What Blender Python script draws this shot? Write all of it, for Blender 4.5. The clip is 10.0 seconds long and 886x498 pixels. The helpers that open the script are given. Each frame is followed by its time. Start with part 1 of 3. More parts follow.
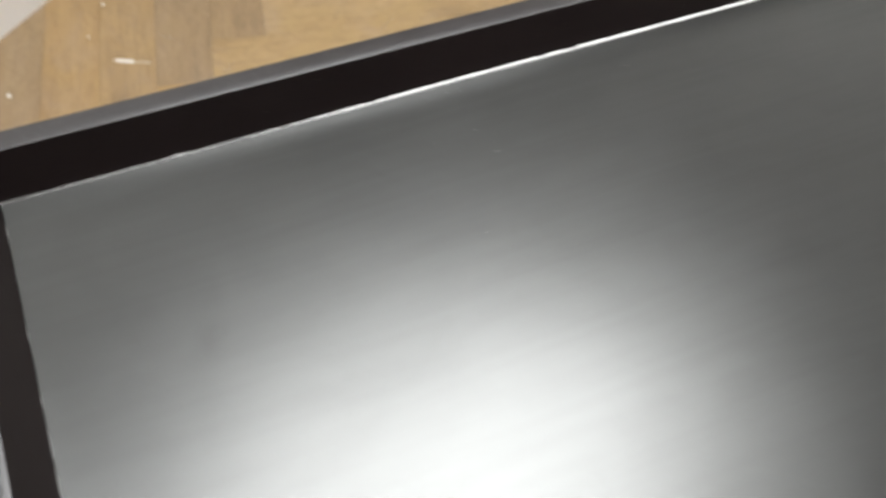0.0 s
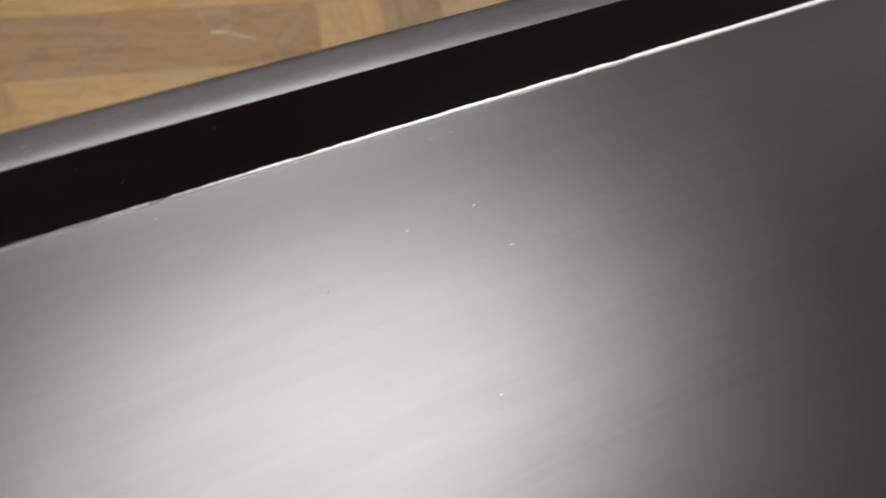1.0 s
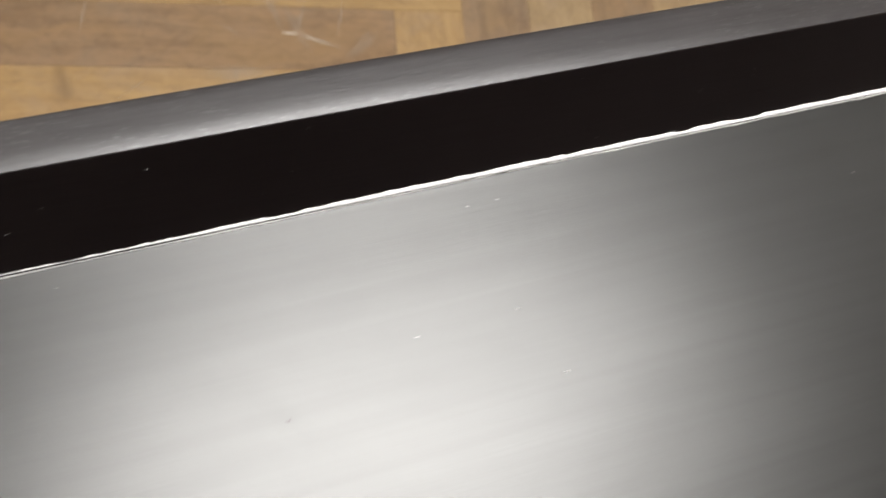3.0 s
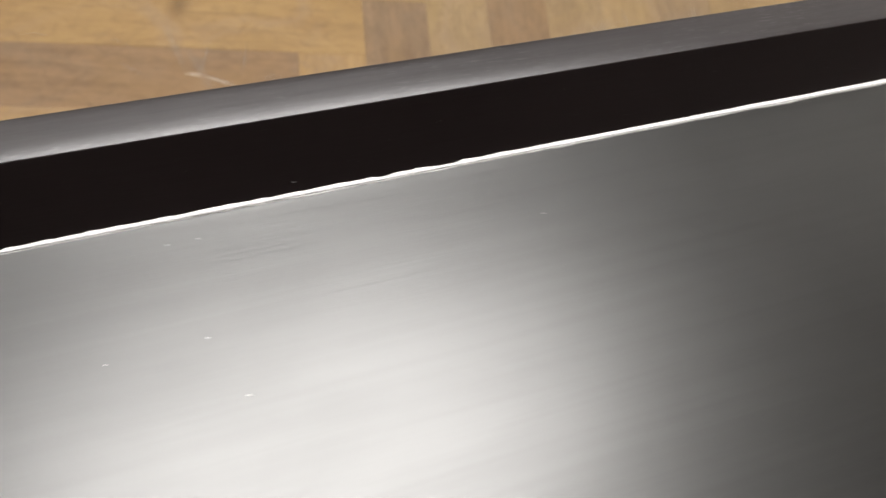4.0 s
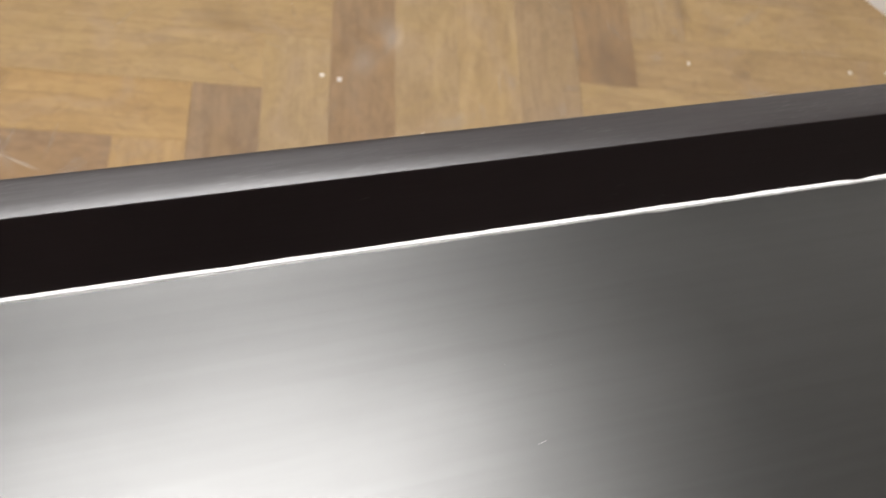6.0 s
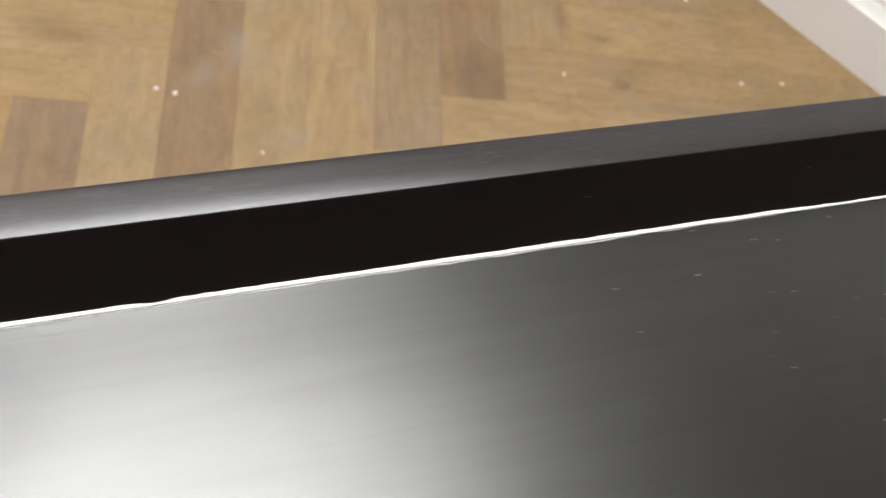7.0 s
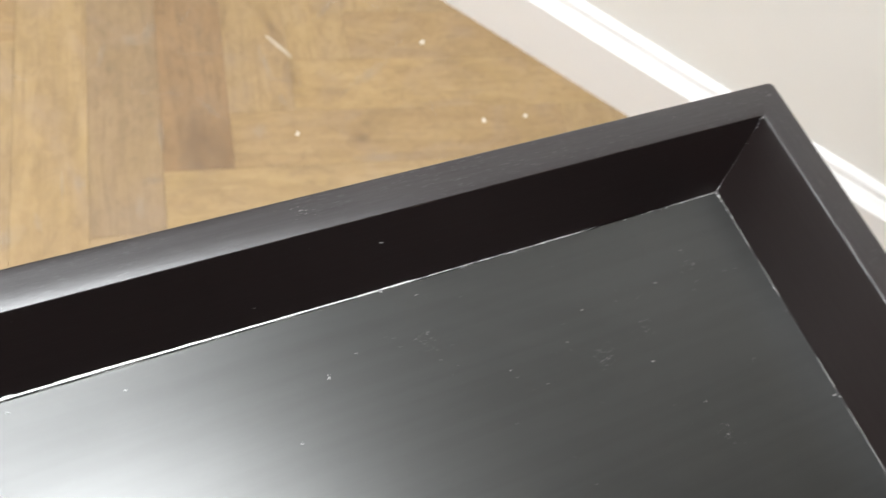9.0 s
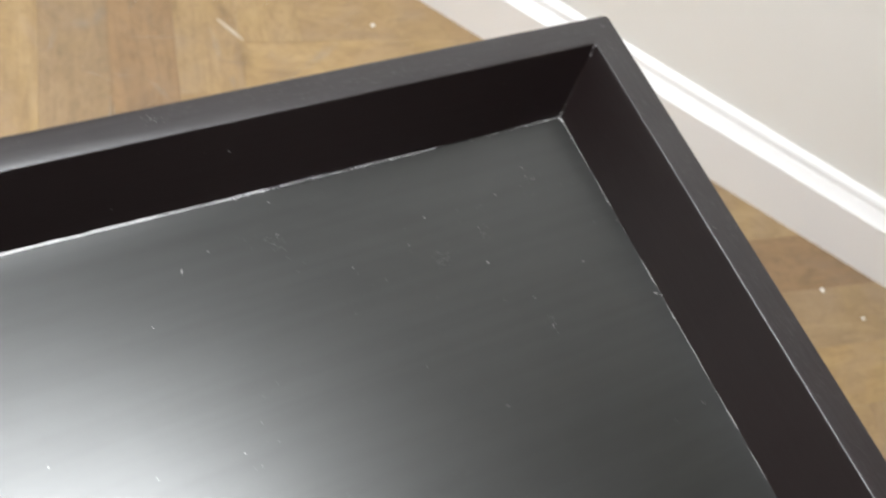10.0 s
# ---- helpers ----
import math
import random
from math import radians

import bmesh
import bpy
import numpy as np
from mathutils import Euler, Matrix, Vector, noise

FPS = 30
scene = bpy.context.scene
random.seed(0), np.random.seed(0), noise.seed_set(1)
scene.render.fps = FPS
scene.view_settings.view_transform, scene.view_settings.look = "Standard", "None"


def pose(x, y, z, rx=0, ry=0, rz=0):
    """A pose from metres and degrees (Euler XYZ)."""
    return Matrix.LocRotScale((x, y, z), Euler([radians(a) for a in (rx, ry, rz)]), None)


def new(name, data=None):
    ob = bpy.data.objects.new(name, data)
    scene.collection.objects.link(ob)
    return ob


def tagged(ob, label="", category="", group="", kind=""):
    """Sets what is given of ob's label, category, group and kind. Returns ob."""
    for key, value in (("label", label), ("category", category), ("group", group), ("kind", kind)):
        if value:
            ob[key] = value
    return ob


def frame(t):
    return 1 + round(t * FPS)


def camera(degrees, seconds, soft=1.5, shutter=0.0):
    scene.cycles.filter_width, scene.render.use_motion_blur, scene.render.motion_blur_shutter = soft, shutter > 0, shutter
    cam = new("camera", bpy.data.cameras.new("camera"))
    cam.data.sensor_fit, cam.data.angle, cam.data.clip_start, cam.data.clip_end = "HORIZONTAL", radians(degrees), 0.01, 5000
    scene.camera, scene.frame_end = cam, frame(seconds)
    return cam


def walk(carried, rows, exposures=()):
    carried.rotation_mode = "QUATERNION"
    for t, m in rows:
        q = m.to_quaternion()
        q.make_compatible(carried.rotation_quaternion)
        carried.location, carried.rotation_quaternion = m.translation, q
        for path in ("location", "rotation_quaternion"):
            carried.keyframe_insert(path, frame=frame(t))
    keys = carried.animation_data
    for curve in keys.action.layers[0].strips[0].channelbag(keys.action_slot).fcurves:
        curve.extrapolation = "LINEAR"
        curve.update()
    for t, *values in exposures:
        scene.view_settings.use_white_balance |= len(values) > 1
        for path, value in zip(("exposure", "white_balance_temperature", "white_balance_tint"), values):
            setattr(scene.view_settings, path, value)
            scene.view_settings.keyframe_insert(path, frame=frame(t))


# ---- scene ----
cam = camera(54.3, 10.0, soft=1.5, shutter=0.45)
cam.data.dof.use_dof = True
cam.data.dof.focus_distance = 0.21
cam.data.dof.aperture_fstop = 27

PATH = [
    (0.0, -1.0303, -0.2548, 1.0576, 28.49, -4.79, -22.26),
    (0.2, -1.0577, -0.1814, 1.0322, 24.88, -7.21, -24.31),
    (0.3, -1.0567, -0.1624, 1.0240, 23.30, -8.32, -25.28),
    (0.5, -1.0429, -0.1324, 0.9934, 21.03, -10.72, -26.72),
    (0.8, -1.0045, -0.0990, 0.9615, 19.67, -11.97, -26.77),
    (1.0, -0.9878, -0.0988, 0.9486, 19.22, -12.14, -23.86),
    (1.2, -0.9898, -0.0958, 0.9234, 17.12, -7.16, -17.74),
    (1.5, -0.9910, -0.0695, 0.8913, 14.99, -7.80, -15.42),
    (2.0, -1.0015, -0.0653, 0.8728, 16.29, -7.96, -15.31),
    (2.5, -0.9895, -0.0637, 0.8769, 18.03, -9.10, -15.90),
    (2.7, -0.9723, -0.0636, 0.8790, 18.30, -9.49, -16.39),
    (3.8, -0.9075, -0.0801, 0.9043, 21.12, -11.49, -17.05),
    (4.0, -0.8965, -0.0878, 0.9127, 21.59, -12.54, -17.79),
    (4.5, -0.8150, -0.0985, 0.9250, 23.66, -12.73, -16.75),
    (5.0, -0.6760, -0.1125, 0.9417, 24.64, -8.44, -9.98),
    (5.5, -0.6087, -0.1094, 0.9368, 24.49, -8.94, -11.29),
    (5.7, -0.6201, -0.1019, 0.9293, 24.66, -10.33, -13.45),
    (6.8, -0.4046, -0.0753, 0.9093, 24.29, -9.53, -12.80),
    (7.0, -0.3755, -0.0769, 0.9066, 24.16, -9.60, -12.90),
    (7.5, -0.3135, -0.0787, 0.9058, 24.82, -10.00, -15.27),
    (8.0, -0.2647, -0.0726, 0.9060, 26.28, -10.36, -18.75),
    (8.5, -0.2141, -0.0754, 0.9072, 27.06, -10.85, -21.25),
    (9.0, -0.1812, -0.0817, 0.9171, 28.31, -12.20, -23.18),
    (9.5, -0.1700, -0.0943, 0.9236, 28.60, -12.44, -23.74),
    (10.0, -0.1617, -0.1278, 0.9344, 28.38, -13.02, -24.45),
]
EXPOSURES = [(0.0, -0.06, 6330, 10), (0.5, -0.44, 6480, 11), (1.0, -0.60, 6560, 12), (1.5, -0.82, 6560, 13), (2.0, -0.70, 6650, 14),
             (2.5, -0.53, 6600, 13), (4.0, -0.29, 6600, 14), (4.5, -0.27, 6580, 14), (5.0, -0.21, 6560, 14), (7.0, -0.18, 6420, 13), (7.5, -0.09, 6350, 12),
             (8.5, 0.22, 6300, 11), (9.0, 0.30, 6180, 10), (10.0, 0.21, 6130, 10)]
walk(cam, [(t, pose(x, y, z, a, b, c)) for t, x, y, z, a, b, c in PATH], EXPOSURES)

# ---- world: a dim indoor surround; the room is closed and lit by its ceiling lamp ----
world = bpy.data.worlds.new("world")
scene.world = world
world.use_nodes = True
world.node_tree.nodes["Background"].inputs[0].default_value = (0.6, 0.65, 0.7, 1)
world.node_tree.nodes["Background"].inputs[1].default_value = 0.05

LAMP = (-0.686, 0.071)      # plan position of the oval ceiling lamp
LAMP_LONG, LAMP_SHORT = 0.713, 0.475
LAMP_TURN = 5.8             # degrees from the table's length
LAMP_STRENGTH = 24.9
CEILING = 2.64

# ---- plan ----
TRAY_Z = 0.7074          # top of the sunk panel
TRAY_L = 1.1118          # inner length, right inner corner at the origin
TRAY_D = 0.40            # inner depth
RIM_H = 0.0236           # rim above the panel
RIM_LEAN = 0.0107        # outward lean of the rim's inner face
RIM_W = 0.0103           # flat top of the rim
POOL, DIP = 0.0090, 0.00036   # reach and rise of the lacquer pooled at the edges
ROOM_TURN = 35.2         # degrees, the walls stand askew to the table
E1 = Vector((math.cos(radians(ROOM_TURN)), math.sin(radians(ROOM_TURN))))
E2 = Vector((-E1.y, E1.x))
A0, A1 = -2.30, 0.690    # room along E1 (face of the walls' baseboards at A1)
B0, B1 = -1.72, 1.371    # room along E2


def plan(a, b, z=0.0):
    """A point of the room from its own axes."""
    p = E1 * a + E2 * b
    return Vector((p.x, p.y, z))


# ---- small helpers ----
def mesh_of(bm, name, material, smooth=False):
    bmesh.ops.recalc_face_normals(bm, faces=bm.faces)
    me = bpy.data.meshes.new(name)
    bm.to_mesh(me)
    bm.free()
    me.materials.append(material)
    if smooth:
        me.polygons.foreach_set("use_smooth", [True] * len(me.polygons))
    return me


def part(name, bm, material, parent, label="", smooth=False):
    """One mesh, given in world places, under a thing or a part."""
    ob = new(name, mesh_of(bm, name, material, smooth))
    base = Vector((0, 0, 0))
    up = parent
    while up is not None:
        base += up.location
        up = up.parent
    ob.data.transform(Matrix.Translation(-base))
    ob.parent = parent
    if label:
        tagged(ob, label)
    return ob


def thing(name, place, label, category, group="", kind=""):
    ob = new(name)
    ob.location = place
    ob.empty_display_size = 0.05
    return tagged(ob, label, category, group, kind)


def box(bm, x0, x1, y0, y1, z0, z1, bevel=0.0):
    r = bmesh.ops.create_cube(bm, size=1, matrix=Matrix.LocRotScale(
        ((x0 + x1) / 2, (y0 + y1) / 2, (z0 + z1) / 2), None, (x1 - x0, y1 - y0, z1 - z0)))
    if bevel:
        edges = {e for v in r["verts"] for e in v.link_edges}
        bmesh.ops.bevel(bm, geom=list(edges), offset=bevel, segments=2, affect="EDGES", profile=0.5)
    return bm


def sweep(bm, sections, close=True):
    """Skin a row of sections (lists of points), and cap both ends."""
    rows = [[bm.verts.new(p) for p in s] for s in sections]
    n = len(rows[0])
    for r0, r1 in zip(rows, rows[1:]):
        for i in range(n if close else n - 1):
            j = (i + 1) % n
            bm.faces.new((r0[i], r0[j], r1[j], r1[i]))
    if close:
        bm.faces.new(rows[0])
        bm.faces.new(rows[-1][::-1])
    return bm


def room_block(bm, a0, a1, b0, b1, z0, z1):
    v = [bm.verts.new(plan(a, b, z)) for z in (z0, z1) for a, b in ((a0, b0), (a1, b0), (a1, b1), (a0, b1))]
    for q in ((0, 3, 2, 1), (4, 5, 6, 7), (0, 1, 5, 4), (1, 2, 6, 5), (2, 3, 7, 6), (3, 0, 4, 7)):
        bm.faces.new([v[i] for i in q])
    return bm


# ---- materials ----
def material(name, rough=0.5, colour=(0.5, 0.5, 0.5), metal=0.0):
    m = bpy.data.materials.new(name)
    m.use_nodes = True
    b = m.node_tree.nodes["Principled BSDF"]
    b.inputs["Base Color"].default_value = (*colour, 1)
    b.inputs["Roughness"].default_value = rough
    b.inputs["Metallic"].default_value = metal
    return m, m.node_tree.nodes, m.node_tree.links, b


def mapped(n, l, scale, random_shift=False, turn=0.0):
    """Object coordinates, scaled; each object may start at a place of its own."""
    tc = n.new("ShaderNodeTexCoord")
    mp = n.new("ShaderNodeMapping")
    mp.inputs["Scale"].default_value = scale
    mp.inputs["Rotation"].default_value = (0, 0, radians(turn))
    l.new(tc.outputs["Object"], mp.inputs["Vector"])
    if random_shift:
        info = n.new("ShaderNodeObjectInfo")
        mul = n.new("ShaderNodeVectorMath")
        mul.operation = "SCALE"
        mul.inputs[0].default_value = (37.0, 53.0, 19.0)
        l.new(info.outputs["Random"], mul.inputs["Scale"])
        l.new(mul.outputs[0], mp.inputs["Location"])
    return mp.outputs["Vector"]


def noise_tex(n, l, vec, scale, detail=4.0, rough=0.55, distort=0.0):
    t = n.new("ShaderNodeTexNoise")
    t.inputs["Scale"].default_value = scale
    t.inputs["Detail"].default_value = detail
    t.inputs["Roughness"].default_value = rough
    t.inputs["Distortion"].default_value = distort
    l.new(vec, t.inputs["Vector"])
    return t.outputs["Fac"]


def ramp(n, l, fac, stops):
    r = n.new("ShaderNodeValToRGB")
    while len(r.color_ramp.elements) < len(stops):
        r.color_ramp.elements.new(0.5)
    for e, (p, c) in zip(r.color_ramp.elements, stops):
        e.position = p
        e.color = (*c, 1) if len(c) == 3 else c
    l.new(fac, r.inputs["Fac"])
    return r.outputs["Color"]


def span(n, l, fac, lo, hi, f0=0.0, f1=1.0):
    m = n.new("ShaderNodeMapRange")
    for key, v in (("From Min", f0), ("From Max", f1), ("To Min", lo), ("To Max", hi)):
        m.inputs[key].default_value = v
    l.new(fac, m.inputs["Value"])
    return m.outputs["Result"]


def bump(n, l, b, height, strength, distance, before=None):
    k = n.new("ShaderNodeBump")
    k.inputs["Strength"].default_value = strength
    k.inputs["Distance"].default_value = distance
    l.new(height, k.inputs["Height"])
    if before is not None:
        l.new(before, k.inputs["Normal"])
    l.new(k.outputs["Normal"], b.inputs["Normal"])
    return k.outputs["Normal"]


def mix(n, l, fac, c1, c2, blend="MIX"):
    m = n.new("ShaderNodeMix")
    m.data_type, m.blend_type = "RGBA", blend
    for key, v in ((0, fac), (6, c1), (7, c2)):
        if isinstance(v, (int, float)):
            m.inputs[key].default_value = v
        elif isinstance(v, tuple):
            m.inputs[key].default_value = (*v, 1)
        else:
            l.new(v, m.inputs[key])
    return m.outputs[2]


def lacquered_wood(name, along="x", rough=0.33, grain=0.25, base=(0.012, 0.009, 0.009), shine=0.6, hairline=0.2, fleck=0.15, sparkle=0.0, line_depth=0.12, tint=(1, 1, 1)):
    """Espresso-stained wood under satin lacquer, its pores running along one axis."""
    m, n, l, b = material(name, rough)
    fine = (26, 1250, 1250) if along == "x" else (1250, 26, 1250)
    hair = (90, 1400, 1400) if along == "x" else (1400, 90, 1400)
    wide = (0.7, 60, 60) if along == "x" else (60, 0.7, 60)
    turn = -3 if along == "x" else 0
    pores = noise_tex(n, l, mapped(n, l, fine, turn=turn), 1.0, 2.0, 0.5)
    hairs = noise_tex(n, l, mapped(n, l, hair, turn=turn), 1.0, 2.0, 0.5)
    bands = noise_tex(n, l, mapped(n, l, wide, turn=turn), 1.0, 2.0, 0.5)
    cloud = noise_tex(n, l, mapped(n, l, (7, 7, 7)), 1.0, 4.0, 0.6)
    colour = mix(n, l, span(n, l, cloud, 0, 1, 0.3, 0.7), tuple(0.86 * v for v in base), tuple(1.14 * v for v in base))
    l.new(colour, b.inputs["Base Color"])
    m1 = n.new("ShaderNodeMath")
    m1.operation = "ADD"
    l.new(span(n, l, pores, shine * (1 - fleck), shine * (1 + fleck), 0.3, 0.7), m1.inputs[0])
    l.new(span(n, l, hairs, -shine * fleck, shine * fleck, 0.3, 0.7), m1.inputs[1])
    glint = noise_tex(n, l, mapped(n, l, (480, 2500, 2500) if along == "x" else (2500, 480, 2500), turn=turn), 1.0, 2.0, 0.5)
    line = noise_tex(n, l, mapped(n, l, (55, 1700, 1700) if along == "x" else (1700, 55, 1700), turn=turn), 1.0, 1.0, 0.5)
    m2 = n.new("ShaderNodeMath")
    m2.operation = "ADD"
    l.new(m1.outputs[0], m2.inputs[0])
    # bright flecks, in patches
    fleck_fac = n.new("ShaderNodeMath")
    fleck_fac.operation = "MULTIPLY"
    l.new(span(n, l, glint, 0.0, shine * sparkle, 0.60, 0.68), fleck_fac.inputs[0])
    l.new(span(n, l, noise_tex(n, l, mapped(n, l, (45, 110, 110)), 1.0, 3.0, 0.6), 0.15, 1.3, 0.42, 0.62), fleck_fac.inputs[1])
    l.new(fleck_fac.outputs[0], m2.inputs[1])
    m3 = n.new("ShaderNodeMath")
    m3.operation = "SUBTRACT"
    l.new(m2.outputs[0], m3.inputs[0])
    l.new(span(n, l, line, 0.0, shine * line_depth, 0.60, 0.70), m3.inputs[1])
    smear = noise_tex(n, l, mapped(n, l, (16, 26, 26)), 1.0, 5.0, 0.6, 0.6)
    m4 = n.new("ShaderNodeMath")
    m4.operation = "ADD"
    l.new(m3.outputs[0], m4.inputs[0])
    l.new(span(n, l, smear, -0.04 * shine, 0.03 * shine, 0.3, 0.62), m4.inputs[1])
    l.new(m4.outputs[0], b.inputs["Specular IOR Level"])
    b.inputs["Specular Tint"].default_value = (*tint, 1)
    r = n.new("ShaderNodeMath")
    r.operation = "ADD"
    l.new(span(n, l, cloud, rough - 0.018, rough + 0.018, 0.3, 0.7), r.inputs[0])
    l.new(span(n, l, pores, -0.004, 0.004, 0.3, 0.7), r.inputs[1])
    l.new(r.outputs[0], b.inputs["Roughness"])
    first = bump(n, l, b, bands, grain, 0.00016)
    second = bump(n, l, b, pores, grain, 0.00007, first)
    third = bump(n, l, b, hairs, hairline, 0.00003, second)
    if sparkle:
        bump(n, l, b, glint, 1.0, 0.000024, third)
    return m


def panel_lacquer(name, rough, base, shine, tint):
    """Satin lacquer over fine straight grain: wispy shallow streaks, soft smears and a few rubbed marks."""
    m, n, l, b = material(name, rough)
    cloud = noise_tex(n, l, mapped(n, l, (7, 7, 7)), 1.0, 4.0, 0.6)
    l.new(mix(n, l, span(n, l, cloud, 0, 1, 0.3, 0.7), tuple(0.88 * v for v in base), tuple(1.12 * v for v in base)), b.inputs["Base Color"])
    wisp = noise_tex(n, l, mapped(n, l, (26, 820, 820), turn=-3), 1.0, 3.0, 0.6, 0.5)
    line = noise_tex(n, l, mapped(n, l, (9, 330, 330), turn=-3), 1.0, 2.0, 0.5, 0.3)
    fine = noise_tex(n, l, mapped(n, l, (150, 1500, 1500), turn=-3), 1.0, 3.0, 0.6, 0.8)
    patch = noise_tex(n, l, mapped(n, l, (9, 26, 26), turn=-3), 1.0, 3.0, 0.55)
    smear = noise_tex(n, l, mapped(n, l, (16, 26, 26)), 1.0, 5.0, 0.6, 0.8)
    pit = noise_tex(n, l, mapped(n, l, (900, 900, 900)), 1.0, 2.0, 0.5)
    # grain comes and goes in patches
    deep = n.new("ShaderNodeMath")
    deep.operation = "MULTIPLY"
    l.new(span(n, l, wisp, -0.5, 0.5), deep.inputs[0])
    l.new(span(n, l, patch, 0.25, 1.5, 0.36, 0.66), deep.inputs[1])
    # and shows more where the lacquer was rubbed thin, towards the table's left end
    place = n.new("ShaderNodeSeparateXYZ")
    l.new(mapped(n, l, (1, 1, 1)), place.inputs[0])
    thin = span(n, l, place.outputs[0], 1.6, 0.75, -0.48, -0.12)
    relief = []
    for height in (deep.outputs[0], span(n, l, fine, -0.5, 0.5)):
        k = n.new("ShaderNodeMath")
        k.operation = "MULTIPLY"
        l.new(height, k.inputs[0])
        l.new(thin, k.inputs[1])
        relief.append(k.outputs[0])
    gloss = n.new("ShaderNodeMath")
    gloss.operation = "ADD"
    l.new(span(n, l, smear, -0.05 * shine, 0.04 * shine, 0.3, 0.65), gloss.inputs[0])
    l.new(span(n, l, line, 0.97 * shine, 1.02 * shine, 0.35, 0.6), gloss.inputs[1])
    l.new(gloss.outputs[0], b.inputs["Specular IOR Level"])
    b.inputs["Specular Tint"].default_value = (*tint, 1)
    l.new(span(n, l, cloud, rough - 0.016, rough + 0.016, 0.3, 0.7), b.inputs["Roughness"])
    k = bump(n, l, b, line, 1.0, 0.000009)
    k = bump(n, l, b, relief[0], 1.0, 0.000016, k)
    k = bump(n, l, b, relief[1], 1.0, 0.000009, k)
    bump(n, l, b, pit, 1.0, 0.000006, k)
    return m


def oak(name, light, mid, dark):
    """Oiled oak, grain along the strip, every strip with its own tone."""
    m, n, l, b = material(name, 0.42)
    long = mapped(n, l, (5.0, 22.0, 22.0), True)
    streak = mapped(n, l, (14.0, 260.0, 260.0), True)
    cloud = mapped(n, l, (7.0, 16.0, 16.0), True)
    g = noise_tex(n, l, long, 1.0, 5.0, 0.55, 1.4)
    s = noise_tex(n, l, streak, 1.0, 3.0, 0.6, 0.2)
    c = noise_tex(n, l, cloud, 1.0, 3.0, 0.5, 0.8)
    col = ramp(n, l, g, [(0.28, dark), (0.5, mid), (0.72, light)])
    col = mix(n, l, span(n, l, s, 0.0, 0.26, 0.48, 0.74), col, tuple(0.50 * v for v in dark))
    col = mix(n, l, span(n, l, c, 0.0, 0.45, 0.45, 0.75), col, tuple(0.8 * v for v in mid))
    info = n.new("ShaderNodeObjectInfo")
    hsv = n.new("ShaderNodeHueSaturation")
    l.new(span(n, l, info.outputs["Random"], 0.95, 1.05), hsv.inputs["Value"])
    l.new(span(n, l, info.outputs["Random"], 0.94, 1.06), hsv.inputs["Saturation"])
    l.new(col, hsv.inputs["Color"])
    # growth rings, cut to long arches
    ring = n.new("ShaderNodeTexWave")
    ring.wave_type, ring.bands_direction, ring.wave_profile = "BANDS", "Y", "SAW"
    for key, v in (("Scale", 1.0), ("Distortion", 14.0), ("Detail", 3.0), ("Detail Scale", 0.5), ("Detail Roughness", 0.6)):
        ring.inputs[key].default_value = v
    l.new(mapped(n, l, (3.4, 17.0, 17.0), True), ring.inputs["Vector"])
    faint = noise_tex(n, l, mapped(n, l, (6.0, 10.0, 10.0), True), 1.0, 2.0, 0.5)
    figure = n.new("ShaderNodeMath")
    figure.operation = "MULTIPLY"
    l.new(span(n, l, ring.outputs["Fac"], 0.0, 1.0, 0.55, 1.0), figure.inputs[0])
    l.new(span(n, l, faint, 0.0, 0.36, 0.42, 0.66), figure.inputs[1])
    lined = mix(n, l, figure.outputs[0], hsv.outputs["Color"], tuple(0.66 * v for v in dark))
    # worn, mottled oil finish
    mott = noise_tex(n, l, mapped(n, l, (38.0, 58.0, 58.0), True), 1.0, 7.0, 0.7, 1.1)
    dirt = noise_tex(n, l, mapped(n, l, (60.0, 80.0, 80.0), True), 1.0, 4.0, 0.6, 0.2)
    worn = mix(n, l, span(n, l, mott, 0.0, 0.55, 0.48, 0.74), lined, tuple(0.62 * v for v in dark))
    worn = mix(n, l, span(n, l, mott, 0.45, 0.0, 0.27, 0.47), worn, tuple(1.10 * v for v in light))
    worn = mix(n, l, span(n, l, dirt, 0.0, 0.22, 0.55, 0.75), worn, tuple(0.5 * v for v in dark))
    tone = noise_tex(n, l, mapped(n, l, (9.0, 13.0, 13.0), True), 1.0, 3.0, 0.6, 1.2)
    worn = mix(n, l, span(n, l, tone, 0.0, 0.5, 0.50, 0.72), worn, (mid[1] * 1.38, mid[1] * 1.0, mid[1] * 0.66))
    worn = mix(n, l, span(n, l, tone, 0.5, 0.0, 0.28, 0.48), worn, (mid[0] * 1.03, mid[1] * 1.03, mid[2] * 0.88))
    l.new(worn, b.inputs["Base Color"])
    l.new(span(n, l, c, 0.36, 0.52, 0.3, 0.7), b.inputs["Roughness"])
    bump(n, l, b, s, 0.35, 0.0004)
    return m


def painted(name, colour, rough, dapple=0.02, grain=0.12):
    m, n, l, b = material(name, rough, colour)
    big = noise_tex(n, l, mapped(n, l, (1.7, 1.7, 1.7)), 1.0, 4.0)
    small = noise_tex(n, l, mapped(n, l, (140, 140, 140)), 1.0, 3.0)
    l.new(mix(n, l, span(n, l, big, 0, 1, 0.3, 0.7), tuple(v * (1 - dapple) for v in colour), colour), b.inputs["Base Color"])
    l.new(span(n, l, big, rough - 0.04, rough + 0.04, 0.3, 0.7), b.inputs["Roughness"])
    bump(n, l, b, small, grain, 0.0006)
    return m


